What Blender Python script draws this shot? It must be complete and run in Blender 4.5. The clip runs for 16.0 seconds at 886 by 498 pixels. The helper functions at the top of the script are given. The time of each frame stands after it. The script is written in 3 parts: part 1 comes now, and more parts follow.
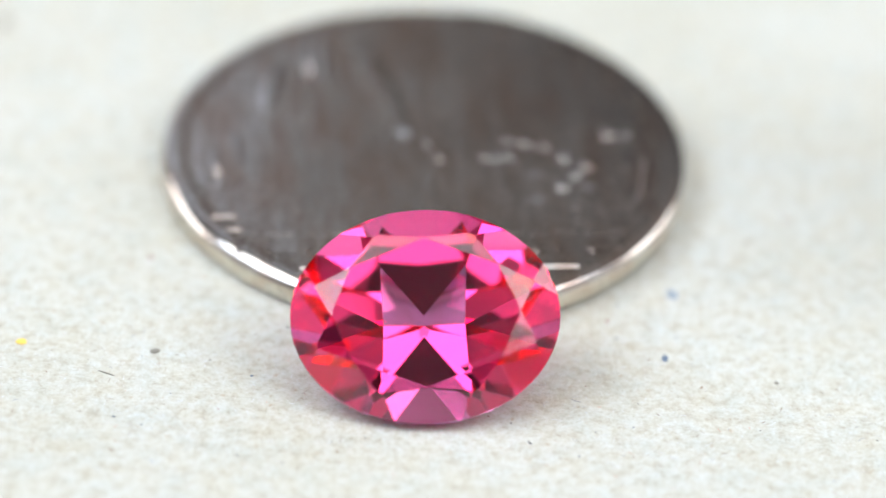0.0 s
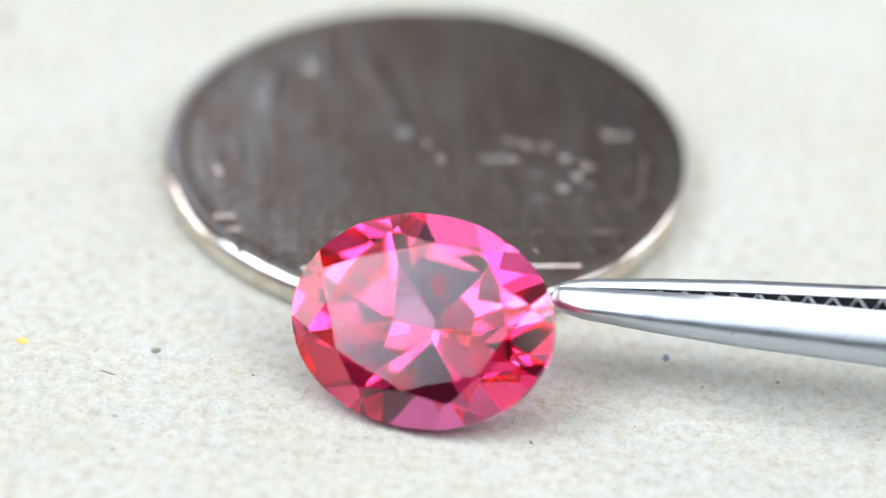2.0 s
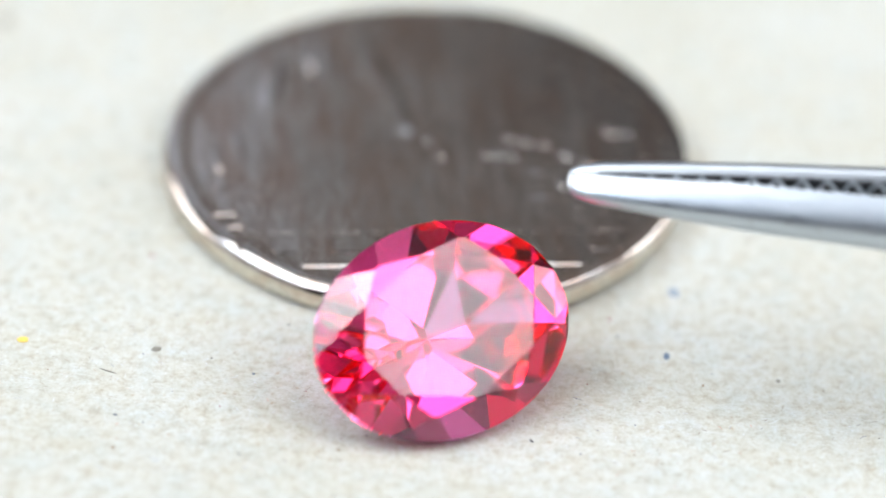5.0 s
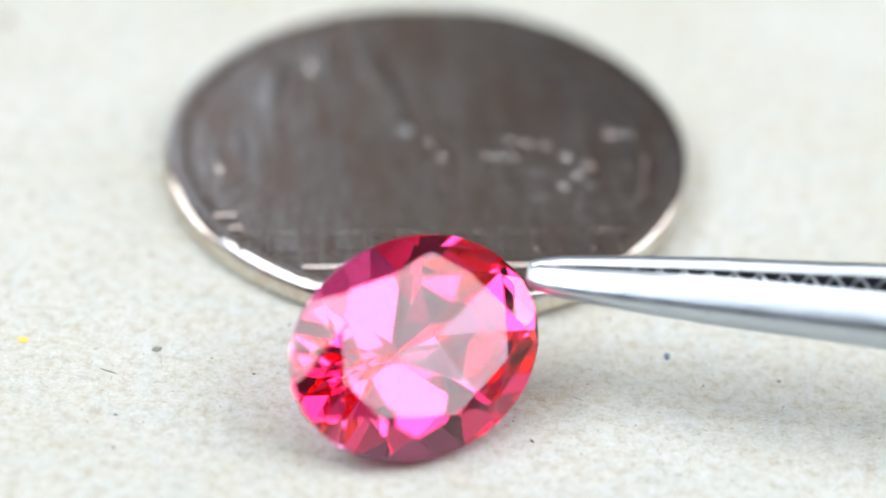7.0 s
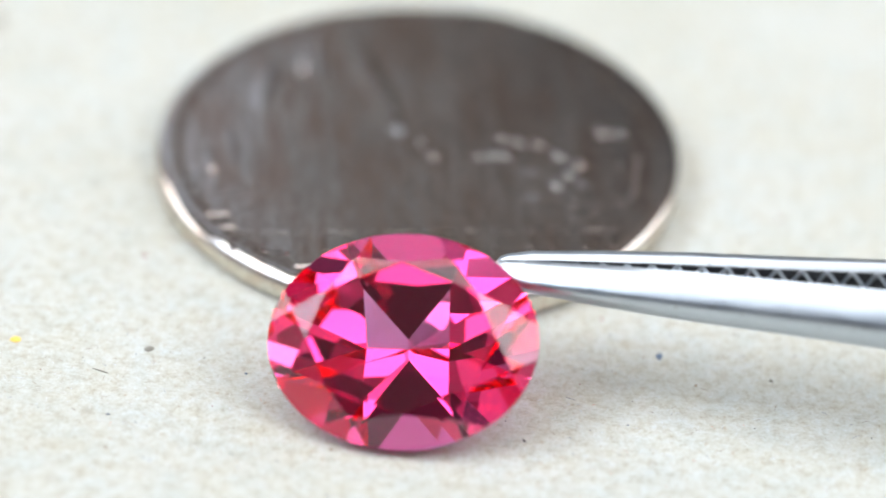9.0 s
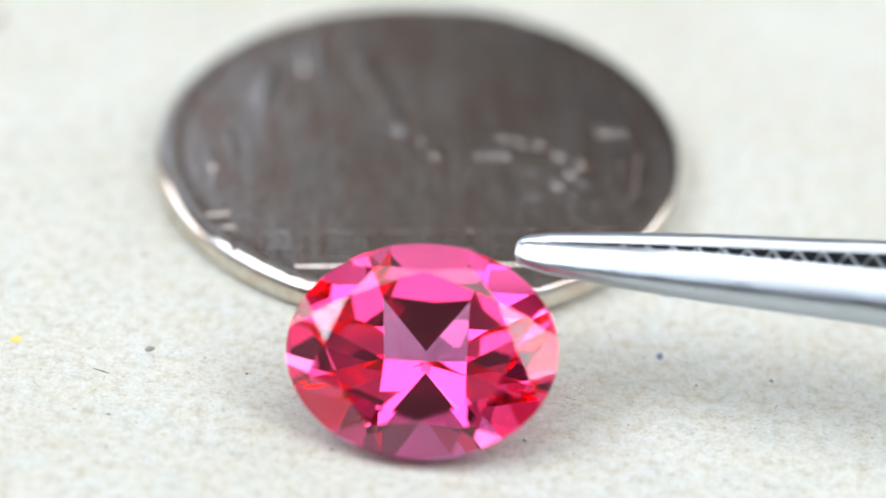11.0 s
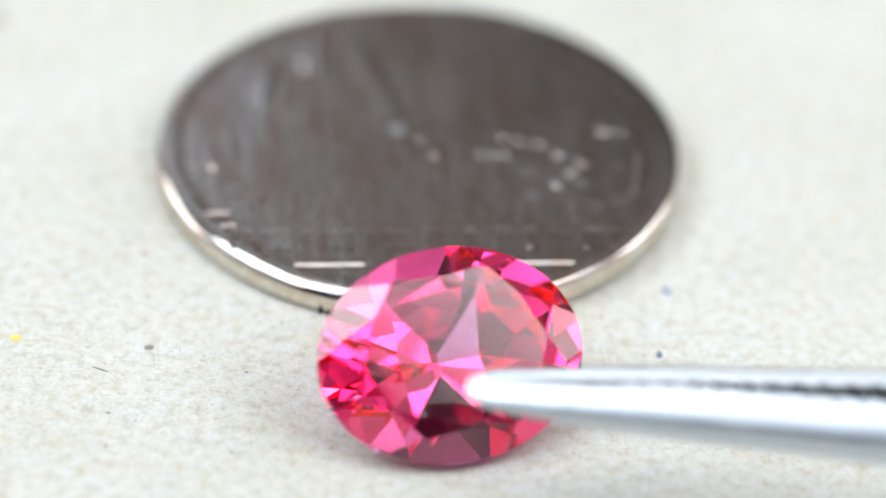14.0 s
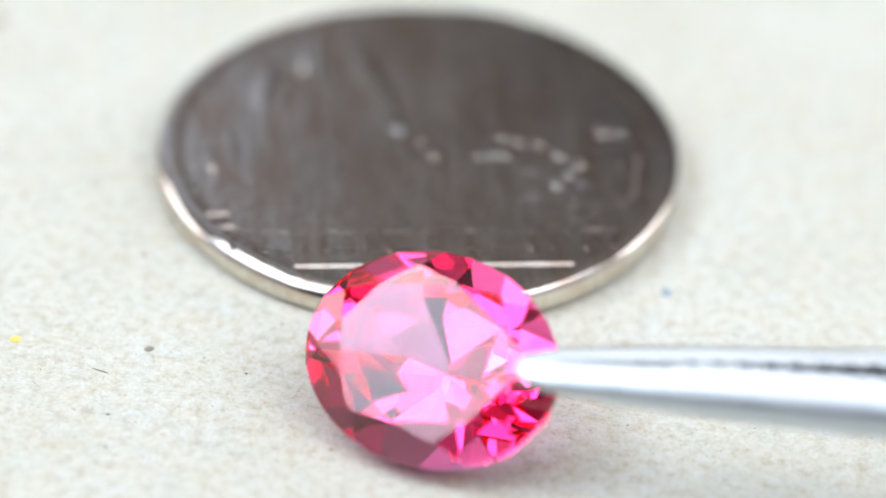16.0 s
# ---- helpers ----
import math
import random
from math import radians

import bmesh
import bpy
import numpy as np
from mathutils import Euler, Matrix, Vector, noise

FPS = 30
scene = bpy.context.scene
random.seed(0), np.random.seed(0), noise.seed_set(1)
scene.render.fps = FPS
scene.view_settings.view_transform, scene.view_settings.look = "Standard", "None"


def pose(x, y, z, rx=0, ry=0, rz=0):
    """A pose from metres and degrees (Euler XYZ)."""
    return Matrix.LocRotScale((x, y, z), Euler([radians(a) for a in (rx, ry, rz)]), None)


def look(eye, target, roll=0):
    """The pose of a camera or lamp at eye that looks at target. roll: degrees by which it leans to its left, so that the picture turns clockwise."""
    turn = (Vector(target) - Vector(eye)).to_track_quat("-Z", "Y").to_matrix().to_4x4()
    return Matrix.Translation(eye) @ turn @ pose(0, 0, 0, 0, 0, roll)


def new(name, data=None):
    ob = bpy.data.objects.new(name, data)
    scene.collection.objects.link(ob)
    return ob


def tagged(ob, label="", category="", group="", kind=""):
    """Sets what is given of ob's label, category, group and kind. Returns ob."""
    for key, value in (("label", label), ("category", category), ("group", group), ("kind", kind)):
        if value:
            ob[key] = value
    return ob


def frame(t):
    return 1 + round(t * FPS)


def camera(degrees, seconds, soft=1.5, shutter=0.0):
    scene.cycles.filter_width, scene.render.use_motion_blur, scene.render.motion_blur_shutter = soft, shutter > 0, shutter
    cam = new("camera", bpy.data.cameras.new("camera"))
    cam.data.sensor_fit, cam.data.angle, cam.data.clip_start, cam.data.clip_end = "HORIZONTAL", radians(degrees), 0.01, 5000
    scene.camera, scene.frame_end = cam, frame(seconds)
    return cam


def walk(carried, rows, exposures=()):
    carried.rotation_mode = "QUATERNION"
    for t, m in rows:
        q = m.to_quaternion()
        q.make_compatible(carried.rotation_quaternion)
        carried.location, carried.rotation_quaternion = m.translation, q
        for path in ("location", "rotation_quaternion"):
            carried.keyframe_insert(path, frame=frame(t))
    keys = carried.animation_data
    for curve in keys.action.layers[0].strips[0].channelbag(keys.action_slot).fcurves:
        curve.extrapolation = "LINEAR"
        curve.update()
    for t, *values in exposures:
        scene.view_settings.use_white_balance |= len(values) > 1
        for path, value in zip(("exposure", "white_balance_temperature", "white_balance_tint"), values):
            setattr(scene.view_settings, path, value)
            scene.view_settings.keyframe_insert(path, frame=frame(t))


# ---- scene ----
# Everything is laid out in millimetres and made MM times as large, so that the world is in metres.
MM = 0.001

# ---- camera: a long macro lens on a stand, nudged a little on the way ----
cam = camera(10.0, 16.0, soft=1.5)
EYE, AIM, ROLL, FOCAL = (1.202, -160.484, 112.657), (1.202, -2.539, -1.704), 3.505, 8961.2
cam.data.dof.use_dof = True
cam.data.dof.focus_distance = 0.1845
cam.data.dof.aperture_fstop = 19.5
cam.data.dof.aperture_blades = 9
# seconds, turn to the left, turn upwards (in units of 1 / FOCAL)
PAN_ROWS = [
    (0, 10, 4), (0.5, 9, 3), (1, 12, 3), (1.5, 12, 3), (2, 12, 3), (2.5, 10, 2.5),
    (3, 11, 2), (3.5, 13, 0.5), (4, 14, 0), (4.2, 13.5, 0), (6.5, 12.5, 1), (7, 13.5, 0.5),
    (7.15, 13.5, 0.5), (7.3, -5, -0.5), (7.5, -4.5, -0.5), (8, -2.5, -3.5), (8.5, -1, 0), (9, 0, 0),
    (11.5, 1.5, 0), (12, 3, 0), (12.5, 2.5, 0), (13, 2.5, 1), (13.5, 0, 1), (14, 0, -2.5),
    (14.5, 0, 0), (15, 0, 0), (15.5, -1.5, 0), (16, 0, 0)]
stand = look(Vector(EYE) * MM, Vector(AIM) * MM, ROLL)


def turned(left, up):
    return stand @ pose(0, 0, 0, math.degrees(up / FOCAL), math.degrees(left / FOCAL), 0)


walk(cam, [(t, turned(a, b)) for t, a, b in PAN_ROWS], exposures=[(0.0, -0.03), (16.0, -0.03)])

# ---- light: soft windows either side of the camera, a soft panel overhead, added low fills ----
world = bpy.data.worlds.new("room_air")
scene.world = world
world.use_nodes = True
world.node_tree.nodes["Background"].inputs[0].default_value = (0.75, 0.72, 0.68, 1)
world.node_tree.nodes["Background"].inputs[1].default_value = 0.12


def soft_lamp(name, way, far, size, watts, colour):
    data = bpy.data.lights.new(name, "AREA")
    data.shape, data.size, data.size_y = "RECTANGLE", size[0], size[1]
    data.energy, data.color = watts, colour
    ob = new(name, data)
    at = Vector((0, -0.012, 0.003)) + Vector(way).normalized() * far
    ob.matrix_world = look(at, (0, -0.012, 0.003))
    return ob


soft_lamp("window_light_west", (-0.583, 0.072, 0.809), 1.25, (0.43, 0.36), 3.5, (0.98, 1.0, 0.99))
soft_lamp("high_window_west", (-0.412, -0.158, 0.897), 1.25, (0.38, 0.15), 1.0, (0.98, 1.0, 0.99))
soft_lamp("skylight_west", (-0.672, -0.219, 0.707), 1.25, (1.00, 0.54), 10.2, (0.76, 0.86, 1.0))
soft_lamp("window_light_east", (0.629, -0.229, 0.743), 1.25, (0.81, 0.75), 9.6, (0.97, 0.98, 1.0))
# Unseen low fills behind the stone, added to brighten its facets.
soft_lamp("low_fill_east", (0.774, 0.562, 0.292), 1.25, (1.45, 0.60), 10.5, (1.0, 0.98, 0.96))
soft_lamp("low_fill_west", (-0.801, 0.540, 0.259), 1.25, (1.30, 0.46), 6.4, (1.0, 0.98, 0.96))
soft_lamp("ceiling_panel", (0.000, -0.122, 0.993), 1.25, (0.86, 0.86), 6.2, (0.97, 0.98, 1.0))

scene.cycles.max_bounces, scene.cycles.glossy_bounces, scene.cycles.transmission_bounces = 24, 18, 18


# ---- materials ----
def material(name):
    m = bpy.data.materials.new(name)
    m.use_nodes = True
    nt = m.node_tree
    nt.nodes.clear()
    out = nt.nodes.new("ShaderNodeOutputMaterial")
    return m, nt, out


def node(nt, kind, **values):
    n = nt.nodes.new("ShaderNode" + kind)
    for key, value in values.items():
        n.inputs[key.replace("_", " ")].default_value = value
    return n


def coords(nt, size=(1, 1, 1)):
    """Object coordinates in millimetres, scaled."""
    c = nt.nodes.new("ShaderNodeTexCoord")
    g = nt.nodes.new("ShaderNodeMapping")
    g.inputs["Scale"].default_value = [1000 * s for s in size]
    nt.links.new(c.outputs["Object"], g.inputs["Vector"])
    return g.outputs[0]


def noise_of(nt, vec, scale, detail=3.0, rough=0.55):
    n = node(nt, "TexNoise", Scale=scale, Detail=detail, Roughness=rough)
    nt.links.new(vec, n.inputs["Vector"])
    return n.outputs["Fac"]


def ramp(nt, fac, stops):
    r = nt.nodes.new("ShaderNodeValToRGB")
    while len(r.color_ramp.elements) < len(stops):
        r.color_ramp.elements.new(0.5)
    for e, (at, colour) in zip(r.color_ramp.elements, stops):
        e.position, e.color = at, (*colour, 1)
    nt.links.new(fac, r.inputs[0])
    return r.outputs[0]


def grey(v):
    return (v, v, v)


def blend(nt, a, b, fac, how="MIX"):
    m = nt.nodes.new("ShaderNodeMix")
    m.data_type, m.blend_type = "RGBA", how
    for value, slot in ((fac, 0), (a, 6), (b, 7)):
        if isinstance(value, (int, float)):
            m.inputs[slot].default_value = value
        elif isinstance(value, tuple):
            m.inputs[slot].default_value = (*value, 1)
        else:
            nt.links.new(value, m.inputs[slot])
    return m.outputs[2]


def bump(nt, height, strength, distance):
    b = node(nt, "Bump", Strength=strength, Distance=distance * MM)
    nt.links.new(height, b.inputs["Height"])
    return b.outputs[0]


def add(nt, a, b, how="ADD"):
    m = nt.nodes.new("ShaderNodeMath")
    m.operation = how
    for k, value in enumerate((a, b)):
        if isinstance(value, (int, float)):
            m.inputs[k].default_value = value
        else:
            nt.links.new(value, m.inputs[k])
    return m.outputs[0]


def surface(nt, out, colour, rough, metal=0.0, normal=None, spec=None):
    s = nt.nodes.new("ShaderNodeBsdfPrincipled")
    for slot, value in (("Base Color", colour), ("Roughness", rough), ("Metallic", metal)):
        if isinstance(value, tuple):
            s.inputs[slot].default_value = (*value, 1)
        elif isinstance(value, (int, float)):
            s.inputs[slot].default_value = value
        else:
            nt.links.new(value, s.inputs[slot])
    if spec is not None:
        s.inputs["Specular IOR Level"].default_value = spec
    if normal is not None:
        nt.links.new(normal, s.inputs["Normal"])
    nt.links.new(s.outputs[0], out.inputs[0])
    return s


def paper_material():
    m, nt, out = material("recycled_card")
    v = coords(nt)
    grain = noise_of(nt, v, 6.0, 4, 0.7)
    felt = noise_of(nt, v, 2.0, 4, 0.65)
    cloud = noise_of(nt, v, 0.13, 3)
    strand = noise_of(nt, coords(nt, (1.6, 6.0, 1)), 2.0, 3, 0.7)
    base = ramp(nt, felt, ((0.30, (0.63, 0.61, 0.54)), (0.46, (0.765, 0.785, 0.745)), (0.62, (0.83, 0.87, 0.87))))
    base = blend(nt, base, ramp(nt, grain, ((0.30, (0.70, 0.64, 0.53)), (0.42, (0.90, 0.88, 0.84)), (0.60, (1.0, 1.0, 1.0)))), 0.75, "MULTIPLY")
    base = blend(nt, base, ramp(nt, strand, ((0.30, (0.74, 0.71, 0.66)), (0.44, (1.0, 1.0, 1.0)))), 0.5, "MULTIPLY")
    base = blend(nt, base, ramp(nt, cloud, ((0.35, (0.93, 0.91, 0.86)), (0.65, (1.0, 1.0, 1.0)))), 0.8, "MULTIPLY")
    patch = noise_of(nt, v, 0.7, 3, 0.6)
    base = blend(nt, base, ramp(nt, patch, ((0.33, (1.0, 0.97, 0.91)), (0.5, (1.0, 1.0, 0.99)), (0.66, (0.94, 0.98, 1.0)))), 0.65, "MULTIPLY")
    warm = noise_of(nt, coords(nt, (1.2, 1, 2)), 2.3, 1.5, 0.5)
    base = blend(nt, base, (0.52, 0.38, 0.22), ramp(nt, warm, ((0.68, grey(0)), (0.76, grey(0.45)))))
    base = blend(nt, base, (0.765, 0.762, 0.757), 1.0, "MULTIPLY")
    h = add(nt, grain, add(nt, felt, 1.4, "MULTIPLY"))
    surface(nt, out, base, 0.92, normal=bump(nt, h, 0.6, 0.05), spec=0.2)
    return m


def island_material(name, stops, rough):
    """Each fibre or fleck takes a colour of its own from the stops."""
    m, nt, out = material(name)
    g = nt.nodes.new("ShaderNodeNewGeometry")
    r = nt.nodes.new("ShaderNodeValToRGB")
    r.color_ramp.interpolation = "CONSTANT"
    while len(r.color_ramp.elements) < len(stops):
        r.color_ramp.elements.new(0.5)
    for e, (at, colour) in zip(r.color_ramp.elements, stops):
        e.position, e.color = at, (*colour, 1)
    nt.links.new(g.outputs["Random Per Island"], r.inputs[0])
    surface(nt, out, r.outputs[0], rough, spec=0.25)
    return m


def plain_material(name, colour, rough, scale=3.0, vary=0.12, metal=0.0, depth=0.0):
    m, nt, out = material(name)
    v = coords(nt)
    n = noise_of(nt, v, scale, 4)
    lo, hi = tuple(c * (1 - vary) for c in colour), tuple(min(1, c * (1 + vary)) for c in colour)
    surface(nt, out, ramp(nt, n, ((0.3, lo), (0.7, hi))), rough, metal, bump(nt, n, 0.5, depth) if depth else None)
    return m


def coin_material(name, colour, low, high, relief):
    m, nt, out = material(name)
    v = coords(nt)
    stain = noise_of(nt, v, 0.30, 4, 0.6)
    fine = noise_of(nt, v, 7.0, 3)
    scratch = noise_of(nt, coords(nt, (5.0, 0.3, 1)), 1.6, 3, 0.7)
    c = blend(nt, ramp(nt, stain, ((0.32, tuple(x * 0.8 for x in colour)), (0.68, colour))),
              ramp(nt, scratch, ((0.35, grey(0.78)), (0.6, grey(1.0)))), 0.7, "MULTIPLY")
    tarnish = noise_of(nt, coords(nt, (1.1, 0.22, 1)), 0.9, 4, 0.6)
    c = blend(nt, c, tuple(x * k for x, k in zip(colour, (0.70, 0.575, 0.51))), ramp(nt, tarnish, ((0.42, grey(0)), (0.64, grey(0.8)))))
    r = ramp(nt, add(nt, stain, add(nt, fine, 0.4, "MULTIPLY")), ((0.45, grey(low)), (0.95, grey(high))))
    worn = noise_of(nt, coords(nt, (1.7, 0.5, 1)), 1.3, 4, 0.68)
    steps = noise_of(nt, coords(nt, (0.45, 2.6, 1)), 1.5, 3, 0.6)
    worn = add(nt, worn, add(nt, steps, 0.8, "MULTIPLY"))
    h = add(nt, add(nt, scratch, 0.5, "MULTIPLY"), add(nt, add(nt, fine, 0.4, "MULTIPLY"), add(nt, worn, 2.0, "MULTIPLY")))
    surface(nt, out, c, r, 1.0, bump(nt, h, 0.55, relief))
    return m


def steel_material():
    m, nt, out = material("satin_steel")
    brushed = noise_of(nt, coords(nt, (0.25, 5, 5)), 2.6, 3, 0.6)
    pits = noise_of(nt, coords(nt), 3.2, 2, 0.5)
    c = ramp(nt, brushed, ((0.3, (0.48, 0.53, 0.59)), (0.7, (0.585, 0.635, 0.69))))
    c = blend(nt, c, (0.25, 0.24, 0.23), ramp(nt, pits, ((0.70, grey(0)), (0.76, grey(0.7)))))
    h = add(nt, brushed, ramp(nt, pits, ((0.68, grey(1)), (0.76, grey(0)))))
    s = surface(nt, out, c, ramp(nt, brushed, ((0.3, grey(0.27)), (0.7, grey(0.38)))), 1.0, bump(nt, h, 0.2, 0.02))
    s.inputs["Anisotropic"].default_value = 0.25
    s.inputs["Anisotropic Rotation"].default_value = 0.0
    around = nt.nodes.new("ShaderNodeTangent")
    around.direction_type, around.axis = "RADIAL", "X"
    nt.links.new(around.outputs[0], s.inputs["Tangent"])
    return m


def gem_material():
    """Pink stone: clear refraction, gloss by Fresnel, deeper colour at each inner reflection."""
    m, nt, out = material("pink_stone")
    clear = node(nt, "BsdfRefraction", Roughness=0.0, IOR=1.717)
    clear.inputs["Color"].default_value = (1.0, 0.620, 0.895, 1)
    gloss = node(nt, "BsdfGlossy", Roughness=0.0)
    f = node(nt, "Fresnel", IOR=1.717)
    tint = ramp(nt, f.outputs[0], ((0.90, (1, 1, 1)), (0.99, (1.0, 0.345, 0.520))))
    nt.links.new(tint, gloss.inputs["Color"])
    both = nt.nodes.new("ShaderNodeMixShader")
    nt.links.new(f.outputs[0], both.inputs[0])
    nt.links.new(clear.outputs[0], both.inputs[1])
    nt.links.new(gloss.outputs[0], both.inputs[2])
    nt.links.new(both.outputs[0], out.inputs[0])
    return m


PAPER = paper_material()
FIBRE = island_material("paper_fibre", ((0.0, (0.64, 0.65, 0.63)), (0.34, (0.58, 0.54, 0.46)), (0.56, (0.44, 0.39, 0.31)), (0.66, (0.66, 0.70, 0.76)),
                                         (0.90, (0.26, 0.20, 0.15)), (0.96, (0.22, 0.24, 0.30)), (0.985, (0.62, 0.34, 0.24))), 0.8)
SPECK = island_material("paper_fleck", ((0.0, (0.10, 0.10, 0.10)), (0.35, (0.06, 0.09, 0.16)), (0.55, (0.26, 0.16, 0.09)), (0.75, (0.20, 0.20, 0.18)), (0.92, (0.30, 0.07, 0.08))), 0.8)
YELLOW = plain_material("yellow_fleck", (0.88, 0.64, 0.14), 0.7, 5.0)
GREY_FLECK = plain_material("grey_fleck", (0.24, 0.23, 0.20), 0.8, 5.0)
BLUE_FLECK = plain_material("blue_fleck", (0.14, 0.19, 0.27), 0.8, 5.0)
PALE_BLUE_FLECK = plain_material("pale_blue_fleck", (0.30, 0.36, 0.44), 0.8, 5.0)
COIN_FACE = coin_material("worn_cupronickel", (0.80, 0.77, 0.755), 0.05, 0.10, 0.012)
COIN_EDGE = coin_material("coin_edge_metal", (0.86, 0.82, 0.72), 0.22, 0.42, 0.03)
STEEL = steel_material()
# Dark of the coin's nicks, and painted shade between the tweezer arms.
NICK_AND_GAP_DARK = plain_material("nick_and_gap_dark", (0.06, 0.06, 0.065), 0.45, 4.0, 0.2, 0.6)
GEM = gem_material()
WALL = plain_material("wall_paint", (0.178, 0.160, 0.147), 0.9, 0.004, 0.25)
SOUTH_WALL = plain_material("dark_wall_paint", (0.10, 0.10, 0.11), 0.9, 0.004, 0.1)
PALE_WALL = plain_material("pale_wall_paint", (0.82, 0.80, 0.78), 0.9, 0.004, 0.05)
CEILING = plain_material("ceiling_paint", (0.82, 0.81, 0.80), 0.9, 0.004, 0.05)
# Colours of two unseen boards, added only to be mirrored in the coin.
DARK_STAND_IN = plain_material("dark_stand_in", (0.028, 0.026, 0.026), 0.6, 0.02, 0.2)
PALE_STAND_IN = plain_material("pale_stand_in", (0.43, 0.46, 0.51), 0.9, 0.02, 0.1)
DESK = plain_material("desk_laminate", (0.45, 0.40, 0.34), 0.5, 0.05, 0.15)


# ---- building helpers ----
def part(name, bm, mat, parent=None, label="", smooth=False):
    """Links a bmesh laid out in millimetres as one mesh object."""
    bmesh.ops.scale(bm, vec=(MM, MM, MM), verts=bm.verts)
    me = bpy.data.meshes.new(name)
    for face in bm.faces:
        face.smooth = smooth
    bm.to_mesh(me)
    bm.free()
    me.materials.append(mat)
    ob = new(name, me)
    if parent is not None:
        ob.parent = parent
    if label:
        tagged(ob, label)
    return ob


def box(bm, x0, y0, z0, x1, y1, z1, edge=0.0, turn=0.0, about=(0, 0)):
    m = Matrix.Translation(((x0 + x1) / 2, (y0 + y1) / 2, (z0 + z1) / 2)) @ Matrix.Diagonal((x1 - x0, y1 - y0, z1 - z0, 1))
    made = bmesh.ops.create_cube(bm, size=1, matrix=m)["verts"]
    if edge:
        es = list({e for v in made for e in v.link_edges})
        made = bmesh.ops.bevel(bm, geom=es, offset=edge, segments=2, affect="EDGES", profile=0.5)["verts"]
    if turn:
        vs = list({v for v in made if v.is_valid})
        bmesh.ops.rotate(bm, cent=(*about, 0), matrix=Matrix.Rotation(radians(turn), 3, "Z"), verts=vs)
    return made


def lathe(bm, profile, around=128):
    """A ring for every (radius, height) of the profile; a radius of zero closes it."""
    rings = []
    for r, z in profile:
        if r == 0:
            rings.append([bm.verts.new((0, 0, z))])
        else:
            rings.append([bm.verts.new((r * math.cos(a), r * math.sin(a), z)) for a in (2 * math.pi * k / around for k in range(around))])
    for lo, hi in zip(rings, rings[1:]):
        for k in range(around):
            j = (k + 1) % around
            if len(lo) == 1:
                bm.faces.new((lo[0], hi[k], hi[j]))
            elif len(hi) == 1:
                bm.faces.new((lo[k], lo[j], hi[0]))
            else:
                bm.faces.new((lo[k], lo[j], hi[j], hi[k]))
    bmesh.ops.recalc_face_normals(bm, faces=bm.faces)


# ---- the room and the desk, out of the picture ----
# The dark and pale boards are unseen, added to grade the coin's reflection.
ROOM_LABELS = {"wall_panel": "unseen dark board added to darken the coin's reflection", "curtain": "unseen pale board added to lighten the coin's reflection", "floor": "pale brown floor of the room"}


def room():
    bm = bmesh.new()
    box(bm, -600, -500, -30, 600, 730, -0.55, 3)
    tagged(part("desk", bm, DESK), "pale brown laminate desk top under the card", "desk", kind="structure")
    # the pale board on the left is added to lighten the coin's mirror image
    for name, b, mat in (("wall_north", (-1500, 750, -750, 1500, 850, 1700), WALL), ("wall_panel", (-3, 732, -20, 900, 748, 538), DARK_STAND_IN), ("curtain", (-520, 732, 0, -70, 748, 1100), PALE_STAND_IN), ("wall_south", (-1500, -1500, -750, 1500, -1400, 1700), SOUTH_WALL),
                         ("wall_east", (1500, -1500, -750, 1600, 1500, 1700), PALE_WALL), ("wall_west", (-1600, -1500, -750, -1500, 1500, 1700), PALE_WALL),
                         ("ceiling", (-1600, -1500, 1700, 1600, 1500, 1800), CEILING), ("floor", (-1600, -1500, -850, 1600, 1500, -750), DESK)):
        bm = bmesh.new()
        box(bm, *b)
        tagged(part(name, bm, mat), ROOM_LABELS.get(name, "plain painted " + name.split("_")[0] + " of the room"), name.split("_")[0], kind="structure")


room()


def card():
    bm = bmesh.new()
    box(bm, -150, -105, -0.55, 150, 130, 0.0)
    return tagged(part("card", bm, PAPER), "off-white recycled card with flecks and fibres", "card", kind="structure")


paper = card()


def fleck(x, y, length, width, turn, mat, label):
    """A flat flake pressed into the card."""
    bm = bmesh.new()
    bmesh.ops.create_icosphere(bm, subdivisions=2, radius=0.5)
    for v in bm.verts:
        k = 1 + 0.22 * noise.noise(v.co * 3 + Vector((x, y, 0)))
        v.co = (v.co.x * length * k, v.co.y * width * k, v.co.z * 0.06)
    bmesh.ops.rotate(bm, cent=(0, 0, 0), matrix=Matrix.Rotation(radians(turn), 3, "Z"), verts=bm.verts)
    bmesh.ops.translate(bm, vec=(x, y, 0.01), verts=bm.verts)
    part("fleck", bm, mat, paper, label, True)


fleck(-14.27, -12.19, 0.42, 0.36, 10, YELLOW, "small bright yellow fleck")
fleck(-9.35, -12.27, 0.40, 0.30, 30, GREY_FLECK, "dark grey oval fleck")
fleck(9.43, -10.82, 0.25, 0.42, 0, BLUE_FLECK, "small dark blue fleck")
fleck(9.71, -6.80, 0.42, 0.62, 20, PALE_BLUE_FLECK, "faded blue fleck")
fleck(-17.16, 8.88, 0.40, 0.85, 0, GREY_FLECK, "dark grey fleck")
fleck(-11.0, -13.78, 0.7, 0.06, -22, GREY_FLECK, "thin dark fibre")
fleck(13.55, -11.9, 0.16, 0.2, 30, GREY_FLECK, "tiny grey fleck")
fleck(-5.7, -13.41, 0.12, 0.1, 10, BLUE_FLECK, "tiny dark fleck")


